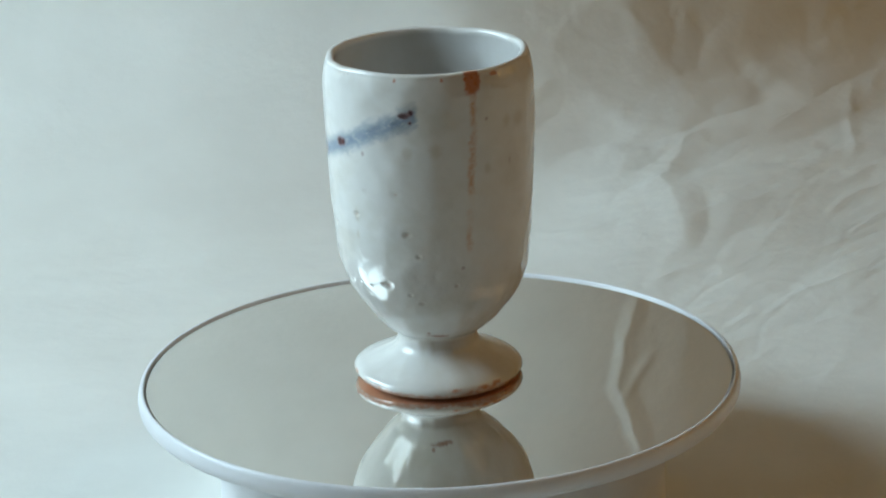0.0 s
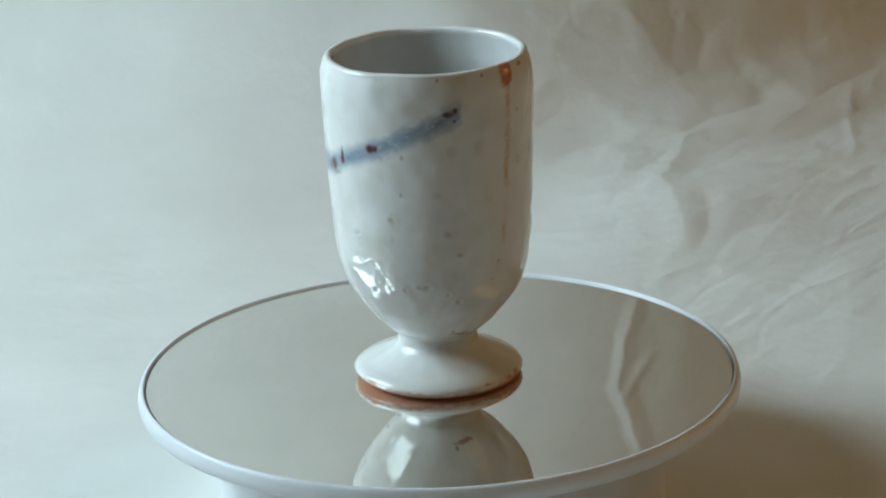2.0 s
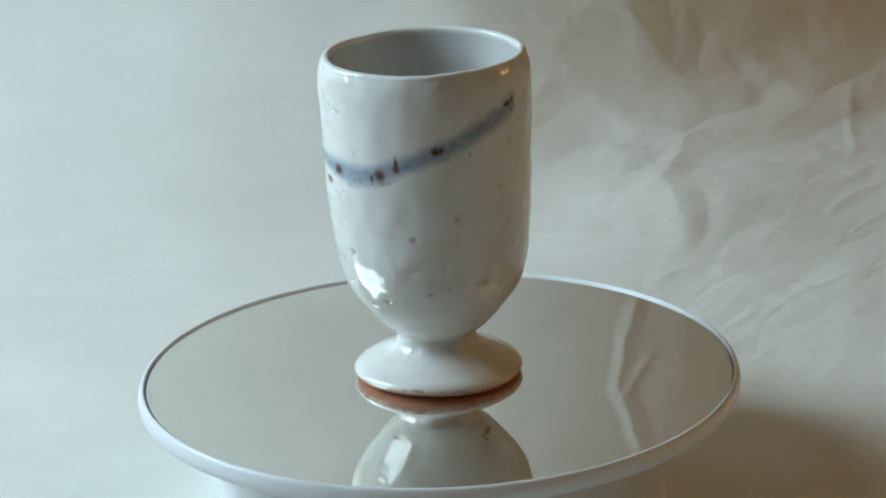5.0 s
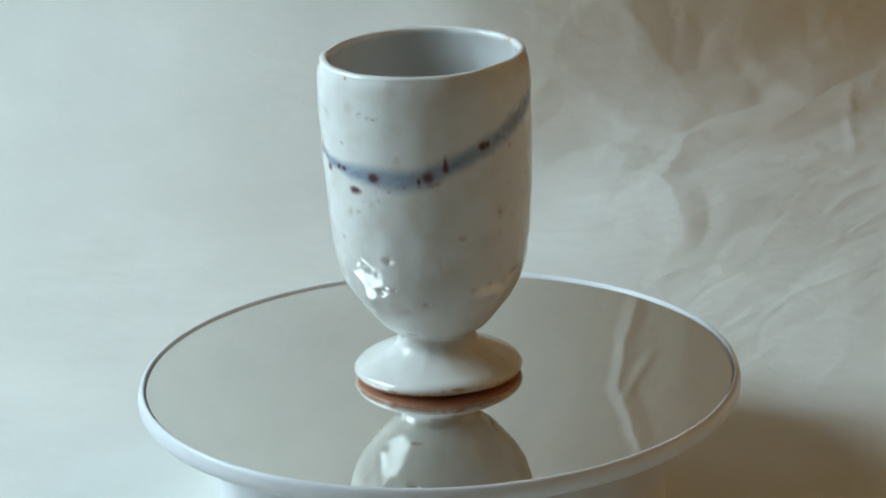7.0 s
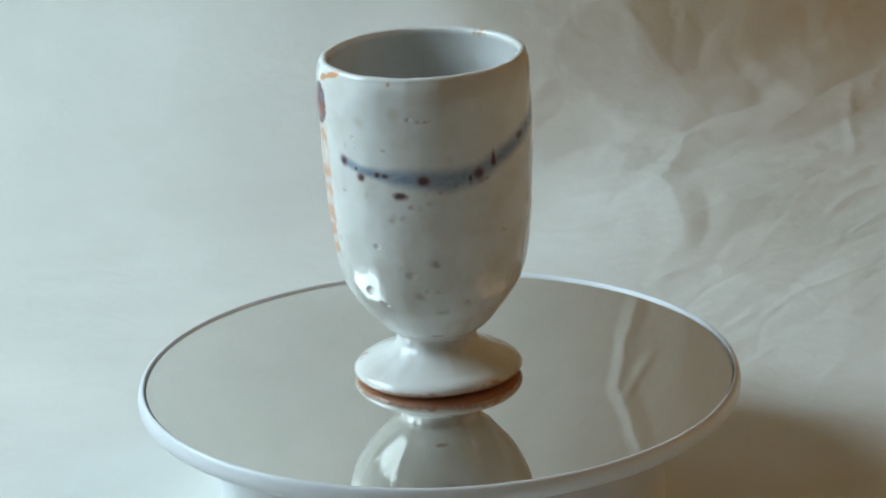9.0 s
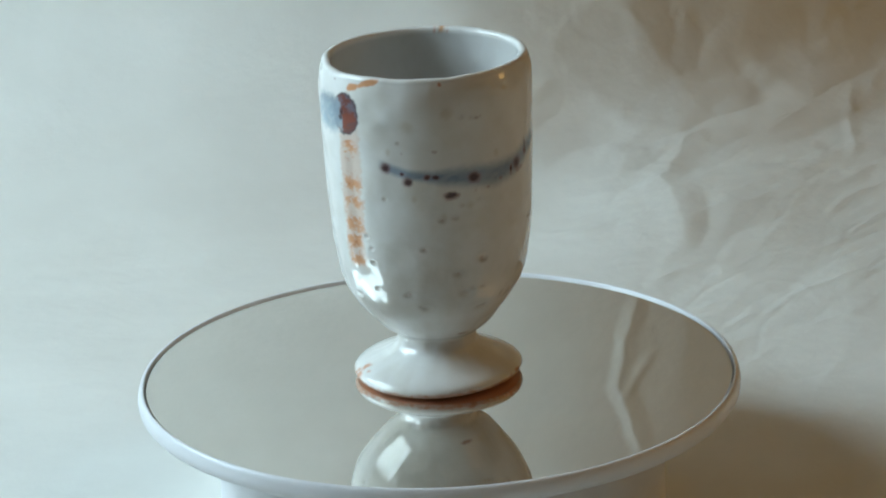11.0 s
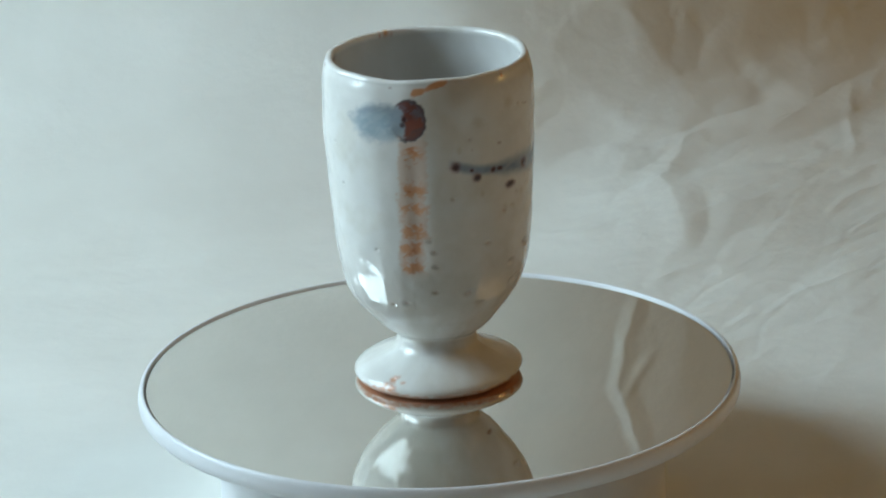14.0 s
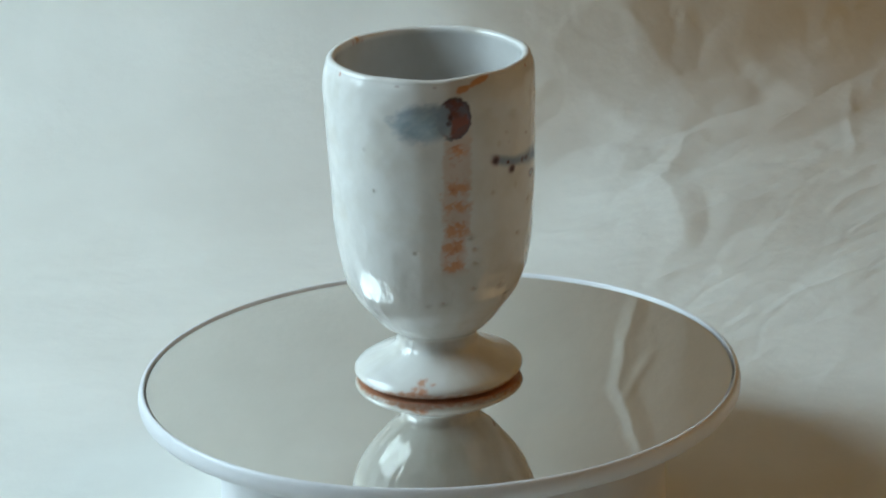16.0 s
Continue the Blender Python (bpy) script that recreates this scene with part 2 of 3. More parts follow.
    h = crease(p, s, h, ((-0.099, 0.225), (-0.080, 0.238), (-0.064, 0.254)), -0.00031, 0.010)
    # folds higher up, which the mirror shows
    h = crease(p, s, h, ((0.103, 0.562), (0.096, 0.596), (0.092, 0.630), (0.100, 0.656), (0.106, 0.690)), 0.0011, 0.008, 0.8)
    h = crease(p, s, h, ((0.111, 0.612), (0.102, 0.626), (0.096, 0.640)), 0.0008, 0.005)
    h = crease(p, s, h, ((0.125, 0.560), (0.130, 0.600), (0.126, 0.640)), 0.00043, 0.016)
    h = h * (0.2 + 0.8 * step(np.hypot(p, s), 0.08, 0.125)) + 0.008
    # the sheet's bend swings back on the side away from the window
    ease = step(s, -0.3, 0.12) * (1 - 0.5 * step(s, 0.42, 0.62))
    swing = 1.05 * ease * 0.05 * np.logaddexp(0, (p - 0.08) / 0.05)
    # its upper part twists away from the window
    swing = swing + 0.11 * (p + 0.24) * step(s, 0.44, 0.60)
    psi = np.arctan(1.05 * ease / (1 + np.exp(-(p - 0.08) / 0.05)))
    out = h * np.sin(a)
    P = np.stack([p + out * np.sin(psi), y + swing - out * np.cos(psi), z + h * np.cos(a)], -1)
    ob = new("paper_backdrop", grid_mesh("paper_backdrop", P, PAPER, False))
    tagged(ob, "creased off-white paper sweep under the turntable", "backdrop", kind="structure")


# ---- the turntable ----
def turntable():
    top = new("turntable")
    tagged(top, "white plastic display turntable with mirrored top on paper", "turntable")
    low = RIM - 0.0085
    child("base", lathe("base", [(0.0, 0.002), (0.0735, 0.002), (0.0745, 0.003), (0.0742, 0.006), (0.0736, low - 0.002), (0.0728, low), (0.0, low)], PLASTIC), top,
          "white plastic drum base")
    plate = child("plate", lathe("plate", [(0.0, -GLASS - 0.0016), (0.0969, -GLASS - 0.0016), (0.0969, -0.0066), (0.0955, -0.0071), (0.076, -0.0073), (0.0, -0.0073)], PLASTIC, 256), top, "round white plate under the mirror")
    child("rim", lathe("rim", [(0.0970, -0.0067), (0.0970, -0.0009), (0.0971, -0.0006), (0.0974, -0.0005), (0.0979, -0.0006), (0.0984, -0.0011), (0.0988, -0.0022),
                               (0.0991, -0.0038), (0.0990, -0.0054), (0.0981, -0.0066), (0.0972, -0.0070), (0.0970, -0.0067)], PLASTIC, 256), plate, "raised white rim")
    plate.location = (0, 0, RIM)
    child("mirror", flat(lathe("mirror", [(0.0, -GLASS), (0.0962, -GLASS), (0.0964, -GLASS - 0.0002), (0.0964, -GLASS - 0.0015)], MIRROR, 256)), plate, "round mirror glass")
    return plate


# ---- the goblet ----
# inside of the bowl: the white glaze darkened to deepen the shade there
WHITE, INSIDE_SHADE, BLUE, INK, RED, ORANGE, TAN = (0.75, 0.735, 0.705), (0.60, 0.59, 0.57), (0.17, 0.245, 0.345), (0.07, 0.030, 0.032), (0.22, 0.055, 0.035), (0.64, 0.28, 0.115), (0.46, 0.36, 0.22)
PROFILE = ((0.3, 26.6), (0.8, 27.2), (1.6, 27.8), (2.6, 27.6), (4.0, 26.2), (5.4, 23.9), (6.8, 20.8), (8.2, 17.6), (9.5, 15.1), (10.8, 13.6), (12.2, 13.0), (14.4, 12.9), (15.2, 13.2), (15.8, 14.2), (16.5, 15.5), (17.8, 17.1), (19.5, 18.9), (21.3, 20.4),
           (23.3, 22.0), (25.8, 24.1), (28.8, 26.2), (32.8, 28.4), (36.8, 29.8), (41.8, 30.9), (47.8, 31.7), (55.8, 32.45), (65.8, 33.0), (75.8, 33.4), (85.8, 33.75), (95.8, 33.95), (101.5, 33.9), (104.8, 33.5), (106.4, 33.0), (107.8, 32.5))
# dark brown iron spots on the blue stroke: degrees round, height, half width, half height in mm
SPOTS_INK = ((-13.6, 93.6, 1.6, 0.9), (-9.6, 94.6, 0.7, 0.8), (-10.2, 91.4, 0.5, 0.5), (-52.9, 82.5, 0.9, 1.0), (-56, 82.3, 1.2, 1.2), (-76.3, 76.8, 1.0, 1.2), (-76.3, 78.6, 0.6, 1.7),
             (-86.4, 74.5, 1.7, 1.7), (-91.1, 73.4, 0.5, 1.0), (-124.5, 68.8, 1.7, 1.1), (-113.4, 73.8, 1.4, 1.5), (-136.3, 75.2, 0.9, 0.9), (-132, 75.1, 1.1, 0.7), (-145.9, 73.8, 1.3, 1.3),
             (-157.2, 78.1, 1.2, 1.4), (-148.8, 76.4, 0.5, 0.5), (179.9, 94.5, 0.9, 1.2))
SPOTS_RED = ((-37.7, 80.3, 0.6, 0.7), (-111.4, 92.7, 0.7, 0.5), (-132.2, 83.3, 0.8, 0.5), (-148.4, 83.1, 0.4, 0.4), (-109.7, 93, 0.3, 0.5), (-118.2, 94.2, 0.4, 0.3), (-84.7, 71.9, 1.6, 0.9),
             (-81.1, 72.2, 1.0, 0.6), (-91.1, 71.8, 0.6, 0.9), (-98.5, 71.4, 0.7, 0.6), (-106.6, 69.6, 0.6, 0.4), (-112.5, 69.3, 0.4, 0.4), (-121.2, 68.7, 0.7, 0.6), (31, 90.9, 0.6, 0.6),
             (47.6, 75.6, 0.5, 1.2), (-50.1, 105, 0.4, 0.3), (-47.5, 105.3, 0.3, 0.4), (172.1, 104.8, 0.6, 0.4), (-164.6, 103.8, 0.3, 0.5), (151.4, 104.8, 0.8, 0.4), (16.4, 43.3, 0.7, 0.6))
SPOTS_TAN = ((-45.1, 59.4, 1.0, 2.6), (54.9, 88.3, 3.0, 3.0), (45.3, 88.7, 2.2, 2.5), (31.6, 75, 1.5, 2.5), (2.5, 82.5, 2.5, 3), (-12.1, 81.7, 2.0, 2.5), (-101.2, 80.1, 1.2, 1.6), (-45.8, 53, 0.9, 2.0),
             (-125.1, 95.6, 2.4, 2.4), (-115.3, 64.7, 1.5, 2.0), (-143.2, 68.2, 1.0, 1.6), (-128.5, 61.5, 1.0, 2.0), (-158.9, 68.1, 1.0, 1.3), (-144.6, 91.2, 3, 3), (-155.2, 83.3, 0.8, 1.4))
# pinholes and dents: degrees round, height, radius, depth in mm
PITS = ((-38.7, 68.2, 0.7, 0.25), (-45.4, 59.9, 1.2, 0.4), (-14.6, 55, 1.4, 0.35), (-8.8, 47.9, 0.9, 0.35), (-9.6, 31.2, 1.1, 0.4), (-28.7, 37.2, 1.8, 0.55), (-15.9, 34.3, 0.8, 0.3), (12.6, 37.4, 0.9, 0.3),
        (-19.5, 68.2, 1.6, 0.2), (-68.9, 53.9, 1.3, 0.4), (-61.9, 35.1, 1.2, 0.45), (-50.5, 36.3, 0.9, 0.35), (-41.4, 36, 0.7, 0.3), (-32.9, 37.2, 0.9, 0.35), (-109.8, 46.6, 1.7, 0.5), (-116.6, 35, 1.9, 0.6),
        (-121.6, 42.3, 1.5, 0.45), (-90.8, 31.1, 1.1, 0.4), (-106.7, 28.1, 1.2, 0.4), (-67.9, 53.4, 0.7, 0.2), (-129.7, 60.9, 1.1, 0.35), (-119.2, 65.3, 1.0, 0.35), (-110.9, 66.5, 0.9, 0.3))
PITS_MORE = ((-118.7, 93.7, 0.9, 0.3), (-123.2, 61.5, 1.1, 0.35), (-139.6, 51.3, 1.2, 0.4), (-109.3, 45.8, 1.0, 0.35), (-113.5, 36.5, 0.9, 0.35), (-108.6, 36.4, 0.8, 0.3), (-103.4, 28.3, 1.2, 0.4), (-139.9, 30.3, 1.4, 0.45),
             (-149.1, 35.6, 1.5, 0.5), (-149.8, 86.4, 0.8, 0.3), (-114, 92.9, 0.8, 0.3), (-158.7, 67.8, 0.8, 0.3), (-151.2, 35, 1.0, 0.4), (-142.7, 31.1, 0.9, 0.35), (-170.8, 54.3, 1.0, 0.45), (-168.6, 50.6, 1.1, 0.5),
             (-168.2, 45.8, 1.1, 0.5), (-168.3, 36.8, 1.0, 0.4), (174.6, 32.4, 1.4, 0.45), (135.4, 70, 0.8, 0.3), (158.5, 50.3, 0.9, 0.3), (128.3, 83, 0.8, 0.3), (165.6, 31.5, 0.9, 0.3))


def turn_mm(phi, at, r):
    """How far round the pot, in mm, each place lies from the angle at."""
    return np.radians((phi - at + 180) % 360 - 180) * r


def paint(col, colour, mask):
    return col * (1 - mask[..., None]) + np.array(colour) * mask[..., None]


def mark_angle(phi):
    """Degrees at which the marks below are listed, for degrees round the pot."""
    q = (phi + 270.0) % 360.0 - 270.0
    return np.interp(q, (-270, -237.8, -193.5, -168.3, -156.1, -133.2, -120.9, -112.3, -88.9, -79.4, -56.8, -39.4, 0, 90),
                     (-270, -224.6, -179.3, -157.2, -145.9, -124.5, -114, -107.5, -86.4, -76.3, -55, -37.9, 0, 90))


def pigment(phi, z, r):
    """The colours of the glaze, by degrees round and height in mm."""
    sway = np.sin(np.radians(phi) * 17 + z * 0.9) + np.sin(np.radians(phi) * 41 - z * 1.7)
    n1 = fbm(phi / 6.0 + 0.35 * np.sin(z * 0.8) + 0.2 * np.sin(z * 2.3), z / 3.6 + 0.35 * sway, 21, 60)
    n2 = fbm(phi / 2.0 + 0.35 * np.sin(z * 2.1) + 0.2 * np.sin(z * 5.3), z / 1.2 + 0.35 * sway, 122, 180)
    n3 = fbm(phi / 18.0, z / 10.0, 223, 20)
    col = np.ones((*phi.shape, 3)) * np.array(WHITE)
    col = paint(col, (0.62, 0.58, 0.50), 0.40 * step(n3, 0.45, 0.9))
    for at, h, a, c in SPOTS_TAN:
        q = np.hypot(turn_mm(phi, at, r) / a, (z - h) / c)
        col = paint(col, TAN, 0.30 * (1 - step(q + 0.5 * (n1 - 0.5), 0.2, 1.2)))
    # the orange run from the rim
    d = np.abs(turn_mm(phi, 20.5 + 0.06 * (z - 50), r) + 1.1 * (n1 - 0.5) + 0.5 * (n2 - 0.5))
    head = (1 - step(d, 2.0, 2.8)) * step(z + 2.0 * (n1 - 0.5) - 0.8 * d, 97.0, 100.0) * (1 - step(z + 2.0 * (n2 - 0.5), 107.0, 108.6))
    run = (1 - step(d + 1.0 * (n2 - 0.5), 0.35, 1.6)) * step(z, 47, 52) * (1 - head)
    col = paint(col, (0.60, 0.30, 0.12), run * (0.4 + 0.6 * step(n2 + 0.3 * n1, 0.40, 0.75)) * (0.15 + 0.75 * step(fbm(phi / 30.0, z / 6.5, 32, 12), 0.3, 0.65)) * np.interp(z, (50, 90, 102), (0.8, 0.8, 1.0)))
    col = paint(col, (0.52, 0.15, 0.045), head * (0.8 + 0.2 * n2))
    # the wide orange band under the blot
    d = np.abs(turn_mm(phi, 180.2 + 0.07 * (z - 45), r) + 2.6 * (n1 - 0.5))
    band = (1 - step(d, 3.4, 5.0)) * step(z, 41, 46) * (1 - step(z, 86, 92))
    col = paint(col, (0.62, 0.36, 0.22), 0.45 * band)
    puffs = 0
    for h, c in ((71, 2.6), (65, 2.1), (57.5, 3.4), (52, 2.0), (45, 1.9), (83, 2.2)):
        puffs = np.maximum(puffs, np.exp(-((z - h) / c) ** 2) * (0.72 if h > 80 else 1.0))
    ragged = (1 - step(d + 2.6 * (n2 - 0.5), 2.2, 4.4)) * step(z, 41, 45) * (1 - step(z, 86, 92))
    mottle = ragged * step(0.50 * puffs + 0.45 * n2 + 0.35 * n1, 0.50, 0.86)
    col = paint(col, ORANGE, 0.85 * mottle)
    col = paint(col, (0.46, 0.13, 0.05), 0.5 * mottle * step(n2, 0.72, 0.88))
    x = turn_mm(phi, -169.1, r)
    q = np.minimum(np.hypot((x - 2.2) / 3.4, (z - 104.8 - 0.42 * (x - 2.2)) / 1.5), np.hypot((x + 2.6) / 2.6, (z - 102.8 - 0.3 * (x + 2.6)) / 1.6) + 0.15)
    col = paint(col, ORANGE, 0.9 * (1 - step(q + 0.6 * (n1 - 0.5), 0.7, 1.15)))
    # the blue stroke round the body
    mid = np.interp(phi, (-159.7, -157.7, -145.9, -134, -118.2, -102.4, -88.6, -75.8, -59, -46.2, -33.3, -19.5, -6.7), (79, 78.4, 76.2, 75.2, 74.3, 73.3, 74.2, 77, 80.8, 83.7, 87.1, 90.6, 93.6))
    half = np.interp(phi, (-130, -80), (1.75, 1.4)) * np.interp(phi, (-157.7, -138, -120.2, -102.4, -59, -24.4, -7.6), (1.0, 1.1, 2.0, 2.6, 2.4, 2.6, 2.9))
    ends = step(phi, -162, -156) * (1 - step(phi + 3 * (n1 - 0.5), -8.5, -5))
    grain = step(phi, -75, -40)
    stroke = (1 - step(np.abs(z - mid) / half + (0.35 + 0.35 * grain) * (n1 - 0.5), 0.15, 1.4)) * ends
    col = paint(col, BLUE, stroke * (0.72 + 0.28 * n1) * np.interp(phi, (-160, -140, -60), (1.0, 1.0, 0.95)))
    col = paint(col, (0.11, 0.15, 0.20), stroke * (0.22 + 0.30 * grain) * step(n2 + 0.5 * n1, 0.8, 1.15))
    col = paint(col, (0.60, 0.62, 0.62), stroke * 0.45 * grain * step(n2 - 0.4 * n1, 0.40, 0.62))
    # the blue and dark red blot below the rim
    x = turn_mm(phi, 165.0, r)
    wide = np.hypot((x - 0.4) / 12.4, (z - 92.6 - 0.10 * x) / 6.9) + 0.34 * (n1 - 0.5)
    blot = 1 - step(wide, 0.58, 1.06)
    rimline = blot * step(np.hypot((x - 0.4) / 12.4, (z - 91.4 - 0.10 * x) / 6.9), 0.55, 0.95) * step(z - 0.10 * x, 92.0, 96.5)
    col = paint(col, (0.29, 0.38, 0.44), blot * (0.65 + 0.35 * n1))
    col = paint(col, (0.17, 0.20, 0.25), blot * 0.65 * step(x + 3 * (n1 - 0.5), 1, 10) * step(n1 + 0.3 * n2, 0.3, 0.8))
    col = paint(col, (0.13, 0.16, 0.22), 0.6 * rimline * (0.4 + 0.6 * n2))
    x = turn_mm(phi, 181.2, r)
    bow = np.hypot((x - 0.03 * (z - 93)) / 5.6, (z - 93.8) / 6.9) + 0.14 * (n1 - 0.5) + 0.06 * (n2 - 0.5)
    cut = np.hypot((x + 6.0) / 6.6, (z - 92.0) / 8.5) + 0.22 * (n1 - 0.5)
    cres = (1 - step(bow, 0.88, 1.0)) * step(cut, 0.82, 1.0)
    col = paint(col, (0.27, 0.33, 0.38), 0.75 * (1 - step(bow, 0.8, 1.0)))
    col = paint(col, (0.17, 0.055, 0.045), cres * 0.95)
    col = paint(col, (0.25, 0.07, 0.045), cres * step(n1, 0.3, 0.7) * (1 - step(z, 93, 98)))
    col = paint(col, (0.17, 0.19, 0.24), cres * 0.7 * step(n2, 0.42, 0.7) * step(z + 0.8 * x, 95, 99))
    col = paint(col, (0.08, 0.06, 0.07), (1 - step(np.abs(bow - 0.92), 0.02, 0.10)) * step(x, -5, -1) * 0.75)
    q = np.hypot(x + 1.4, z - 92.6)
    col = paint(col, INK, 0.85 * (1 - step(q, 0.5, 1.2)))
    # iron spots, red and dark
    for at, h, a, c in SPOTS_RED:
        q = np.hypot(turn_mm(phi, at, r) / a, (z - h) / c)
        col = paint(col, RED, (0.40 if a > 0.55 else 0.22) * (1 - step(q + 0.5 * (n2 - 0.5), 0.6, 1.35)))
    for at, h, a, c in SPOTS_INK:
        q = np.hypot(turn_mm(phi, at, r) / a, (z - h) / c)
        col = paint(col, RED, 0.6 * (1 - step(q + 0.8 * (n1 - 0.5), 0.6, 1.7)))
        col = paint(col, INK, 0.93 * (1 - step(q + 0.5 * (n2 - 0.5), 0.45, 1.25)))
    for k, (at, h, a, depth) in enumerate(PITS + PITS_MORE):
        q = np.hypot(turn_mm(phi, at, r), (z - h) / 0.72) / a
        col = paint(col, (0.50, 0.45, 0.40), 0.22 * (1 - step(q + 0.8 * (n1 - 0.5), 0.3, 2.2)))
        col = paint(col, (0.38, 0.15, 0.08), (0.40 if k % 3 else 0.15) * (1 - step(q + 0.4 * (n2 - 0.5), 0.1, 0.5)))
    # bare orange patches on the foot, brown marks under the bowl
    for at, h, a, c in ((155.5, 3.8, 1.6, 0.9), (157.5, 1.8, 1.9, 1.1), (151.5, 2.2, 1.2, 1.0), (165, 3.4, 1.4, 0.5), (31, 1.4, 2.4, 0.7), (43, 1.6, 1.8, 0.6), (11, 1.6, 2.0, 0.6), (-74, 1.0, 2.6, 0.6)):
        q = np.hypot(turn_mm(phi, at, r) / a, (z - h) / c)
        col = paint(col, (0.58, 0.22, 0.09), 0.75 * (1 - step(q + 1.0 * (n2 - 0.5) + 0.5 * (n1 - 0.5), 0.25, 1.3)))
    for at, h, a, c in ((-3, 16.9, 2.6, 0.6), (5, 16.5, 2.2, 0.6), (-9, 18.2, 0.6, 0.6), (-110, 17, 2.0, 0.5)):
        q = np.hypot(turn_mm(phi, at, r) / a, (z - h) / c)
        col = paint(col, (0.34, 0.16, 0.10), 0.7 * (1 - step(q + 0.8 * (n2 - 0.5), 0.5, 1.2)))
    # orange specks along the lip and the foot's bare edge
    for at, a in ((38, 1.7), (7, 0.5), (-18, 0.5), (-128, 0.6), (100, 0.6)):
        q = np.hypot(turn_mm(phi, at, r) / a, (z - 105.2) / 0.9)
        col = paint(col, (0.50, 0.17, 0.08), 0.8 * (1 - step(q + 0.8 * (n2 - 0.5), 0.5, 1.2)))
    edge = np.interp((phi + 360) % 360, (0, 30, 60, 100, 135, 150, 165, 200, 280, 330, 360), (0.5, 1.5, 0.8, 0.2, 0.6, 2.2, 0.6, 0.5, 1.0, 0.9, 0.5))
    col = paint(col, (0.55, 0.19, 0.07), 0.85 * (1 - step(z + 1.6 * (n1 - 0.5), edge - 0.9, edge + 0.1)) * (0.5 + 0.5 * n2))
    return col


def relief(phi, z, r):
    """How far the hand-made wall stands proud, in mm."""
    d = 0.28 * (vnoise(phi / 24.0, z / 16.0, 51, 15) - 0.5) + 0.36 * (vnoise(phi / 9.0, z / 6.0, 52, 40) - 0.5) + 0.09 * (vnoise(phi / 4.0, z / 2.6, 53, 90) - 0.5)
    d = d + 0.22 * (fbm(phi / 7.0, z / 4.5, 54, 50) - 0.5) * step(z, 22, 30) * (1 - step(z, 44, 56))
    for at, h, a, depth in PITS + PITS_MORE:
        q = np.hypot(turn_mm(phi, at, r) / 1.0, (z - h) / 0.72) / a
        d = d - 1.05 * depth * np.exp(-1.6 * q * q) + 0.16 * depth * np.exp(-4 * (q - 1.35) ** 2)
    # a shallow facet beside the orange band, and the swelling of the blot
    x = turn_mm(phi, 183.8, r)
    d = d - 0.45 * np.exp(-(x / 2.2) ** 2) * step(z, 40, 50) * (1 - step(z, 78, 90))
    d = d + 0.35 * np.exp(-(turn_mm(phi, 178.8, r) / 6) ** 2 - ((z - 93.5) / 6) ** 2)
    return d


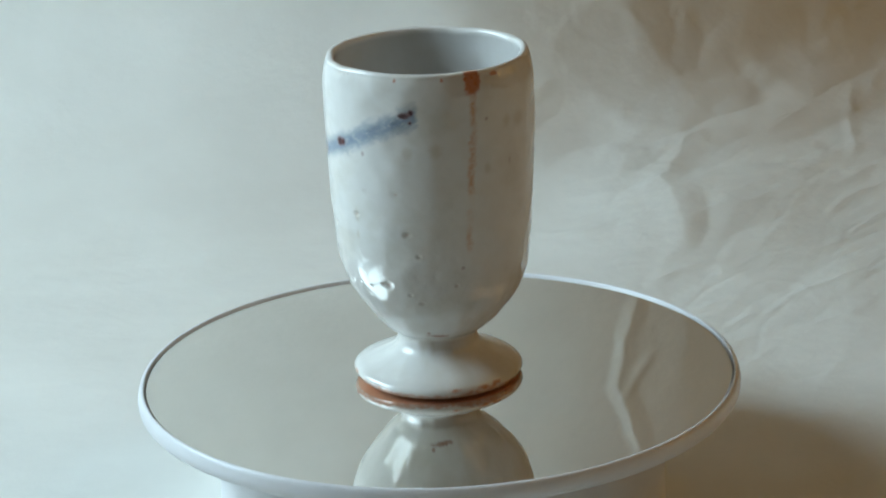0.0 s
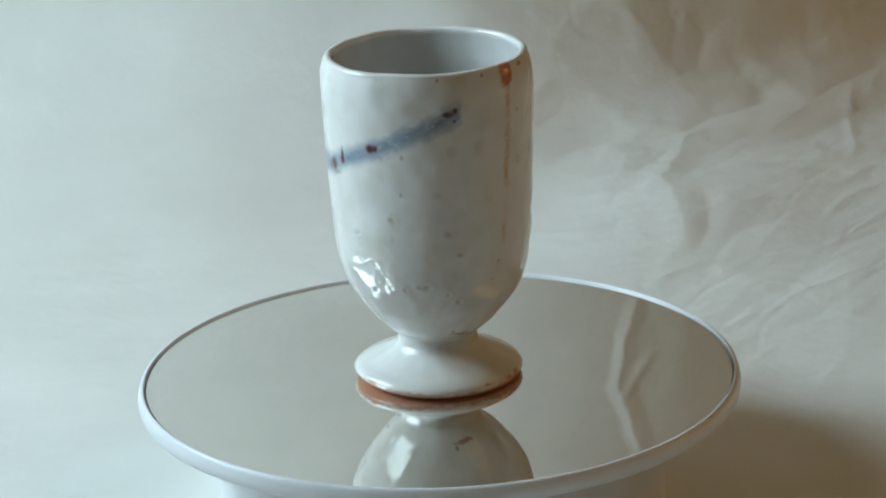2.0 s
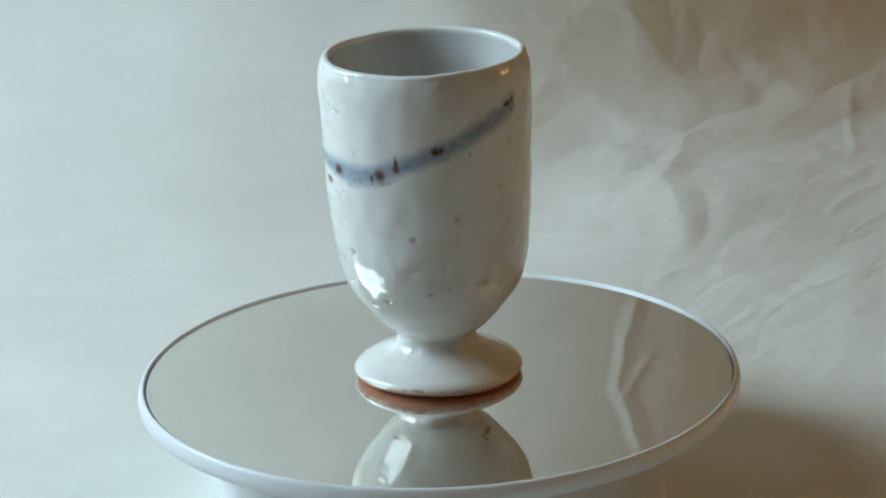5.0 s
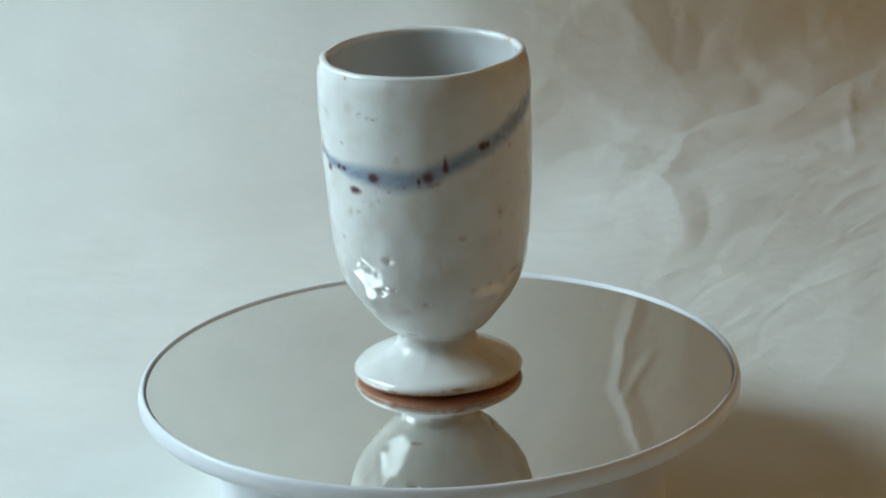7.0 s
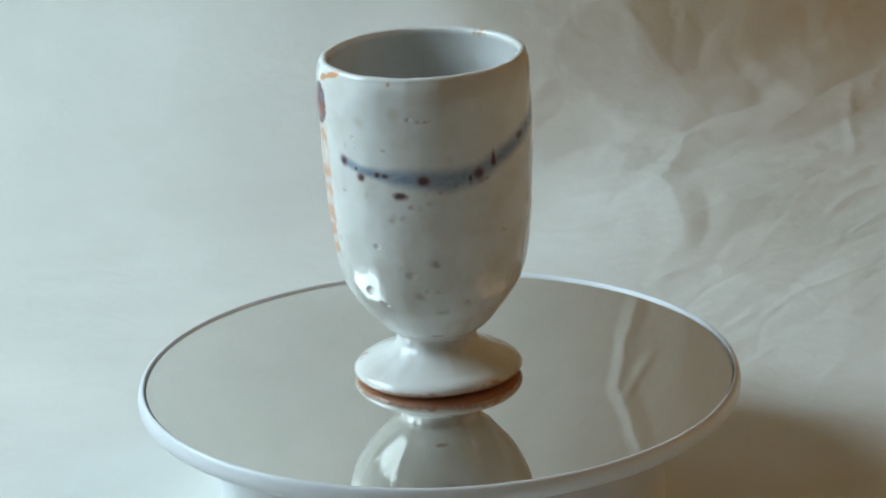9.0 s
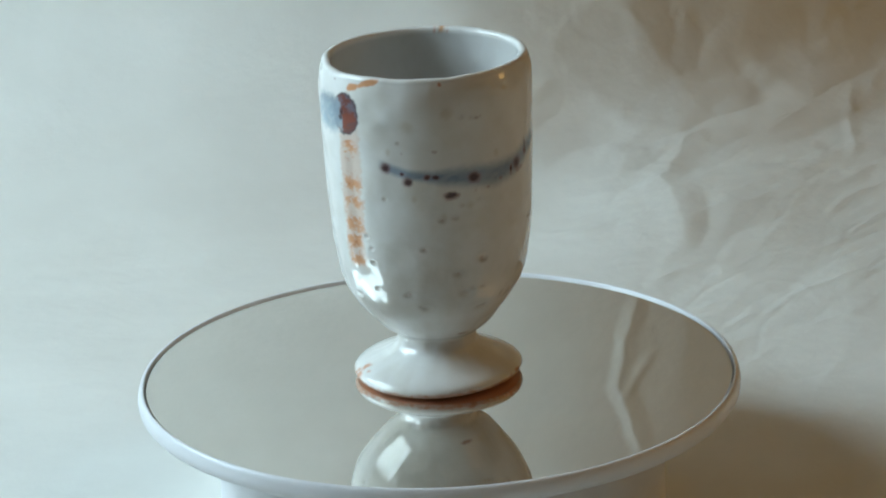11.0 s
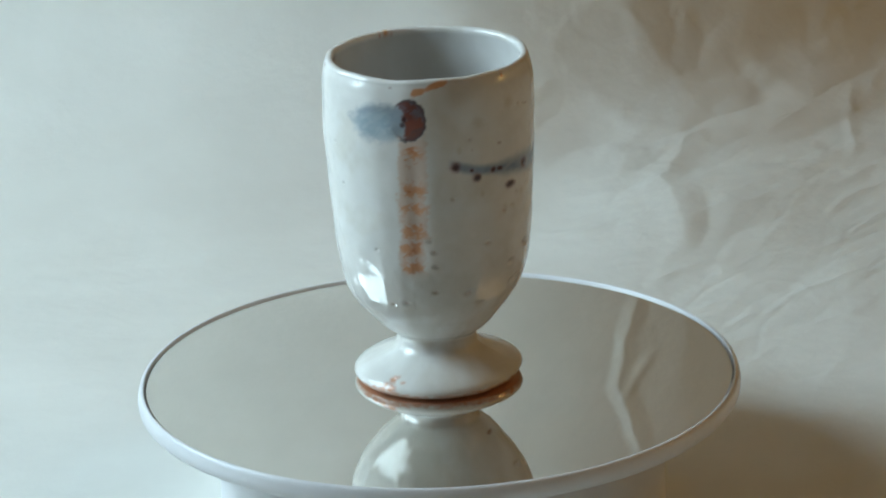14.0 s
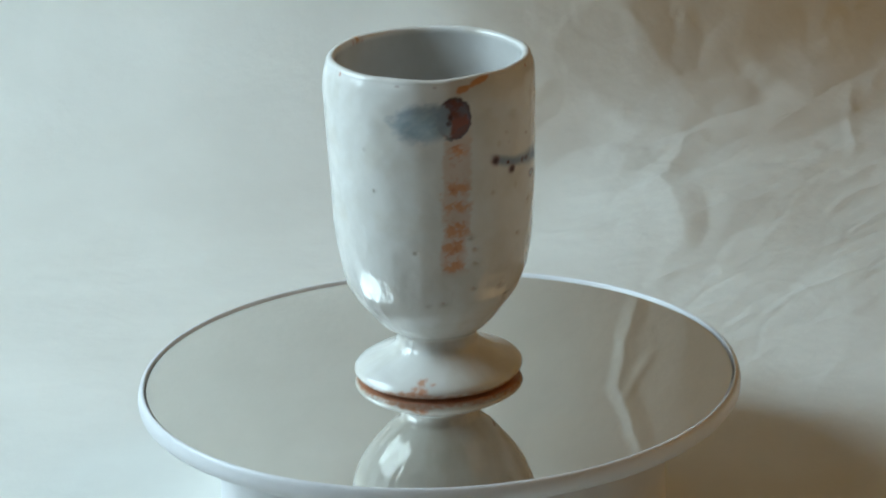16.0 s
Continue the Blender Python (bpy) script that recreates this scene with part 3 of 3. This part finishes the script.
def goblet_mesh(name, outline, n):
    """outline: rows of radius, height and whether the row is the outer face (mm)."""
    out = np.array(outline)
    phi, z = np.meshgrid(np.arange(n) * 360.0 / n - 180.0, out[:, 1])
    r = out[:, :1] + 0 * phi
    outer = out[:, 2:] + 0 * phi
    skin = z + np.where(z > 106.5, 0.8 * np.clip(33.9 - r, 0, 5), 0)
    col = np.where(outer[..., None] > 0.5, pigment((mark_angle(phi) + 180) % 360 - 180, (skin - 1.19) / 1.0129, np.maximum(r, 12)), np.where(z[..., None] < 4, np.array((0.80, 0.40, 0.26)), np.array(INSIDE_SHADE)))
    d = relief((mark_angle(phi) + 180) % 360 - 180, (z - 1.19) / 1.0129, np.maximum(r, 12)) * outer * step(z, 3, 8)
    oval = 1 + 0.006 * np.cos(np.radians(2 * (phi + 20))) * step(z, 20, 60)
    rr = (r * oval + d + 0.7 * (fbm(phi / 30.0, z / 14.0, 66, 12) - 0.5) * step(z, 70, 104)) / 1000
    a = np.radians(phi)
    x, y = rr * np.sin(a), -rr * np.cos(a)
    # the pot leans a little, and its lip runs uneven
    up = z / 107.0
    x = x + 0.0007 * np.exp(-((z - 28) / 9) ** 2)
    ux, uy = math.cos(radians(82)), math.sin(radians(82))
    zz = z / 1000 - (x * ux + y * uy) * 0.0131 * step(z, 5, 40) + 0.0007 * (fbm(phi / 40.0, phi * 0, 61, 9) - 0.5) * step(z, 90, 106)
    zz = zz + 0.0011 * np.exp(-(((phi + 85 + 180) % 360 - 180) / 50) ** 2) * step(r, 22, 26.5) * (1 - step(z, 2, 8))
    x, y = x + 0.0014 * ux * up, y + 0.0014 * uy * up
    me = grid_mesh(name, np.stack([x, y, zz], -1), GLAZE, True)
    layer = me.color_attributes.new("pigment", "FLOAT_COLOR", "POINT")
    layer.data.foreach_set("color", np.concatenate([col, np.ones((*phi.shape, 1))], -1).astype(np.float32).ravel())
    return me


def smooth_profile(z):
    pz, pr = np.array(PROFILE).T
    r = np.interp(z, pz, pr)
    lo, hi = np.interp(z - 0.7, pz, pr), np.interp(z + 0.7, pz, pr)
    return (r + lo + hi) / 3


def goblet():
    cup = new("goblet")
    cup.location = (0, 0, BASE)
    tagged(cup, "white glazed porcelain goblet with blue stroke and orange streaks", "goblet")
    cut = 13.4
    rows = [(float(smooth_profile(z)), z, 1) for z in np.linspace(cut, 107.2, 276)]
    r0 = rows[-1][0]
    rows += [(r0 - 1.4 + 1.4 * math.copysign(abs(math.cos(t)) ** 0.9, math.cos(t)), 107.2 + 1.4 * math.sin(t), 1) for t in np.linspace(0.2, math.pi - 0.15, 16)]
    wall = 3.0
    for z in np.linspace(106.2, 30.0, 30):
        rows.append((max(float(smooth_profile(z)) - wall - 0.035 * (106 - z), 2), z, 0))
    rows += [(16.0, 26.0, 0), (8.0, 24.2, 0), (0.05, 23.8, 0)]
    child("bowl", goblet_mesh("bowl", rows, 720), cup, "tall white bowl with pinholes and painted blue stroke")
    rows = [(0.05, 1.4, 0), (15.0, 1.2, 0), (19.5, 0.2, 0), (21.0, -0.55, 0), (21.8, -0.6, 0), (23.5, -0.4, 0), (25.2, -0.05, 0), (26.5, 0.25, 0)]
    rows += [(float(smooth_profile(z)), z, 1) for z in np.linspace(0.4, cut + 0.05, 60)]
    child("foot", goblet_mesh("foot", rows, 480), cup, "flared white foot with bare orange edge")
    return cup


room()
paper_sweep()
plate = turntable()
cup = goblet()


def motions():
    walk(cup, [(t, pose(0, 0, BASE, 0, 0.05, 0) @ pose(0, 0, 0, 0, 0, turned)) for t, turned in SPIN])
    walk(plate, [(t, pose(0, 0, RIM, 0, 0, turned)) for t, turned in SPIN])


motions()
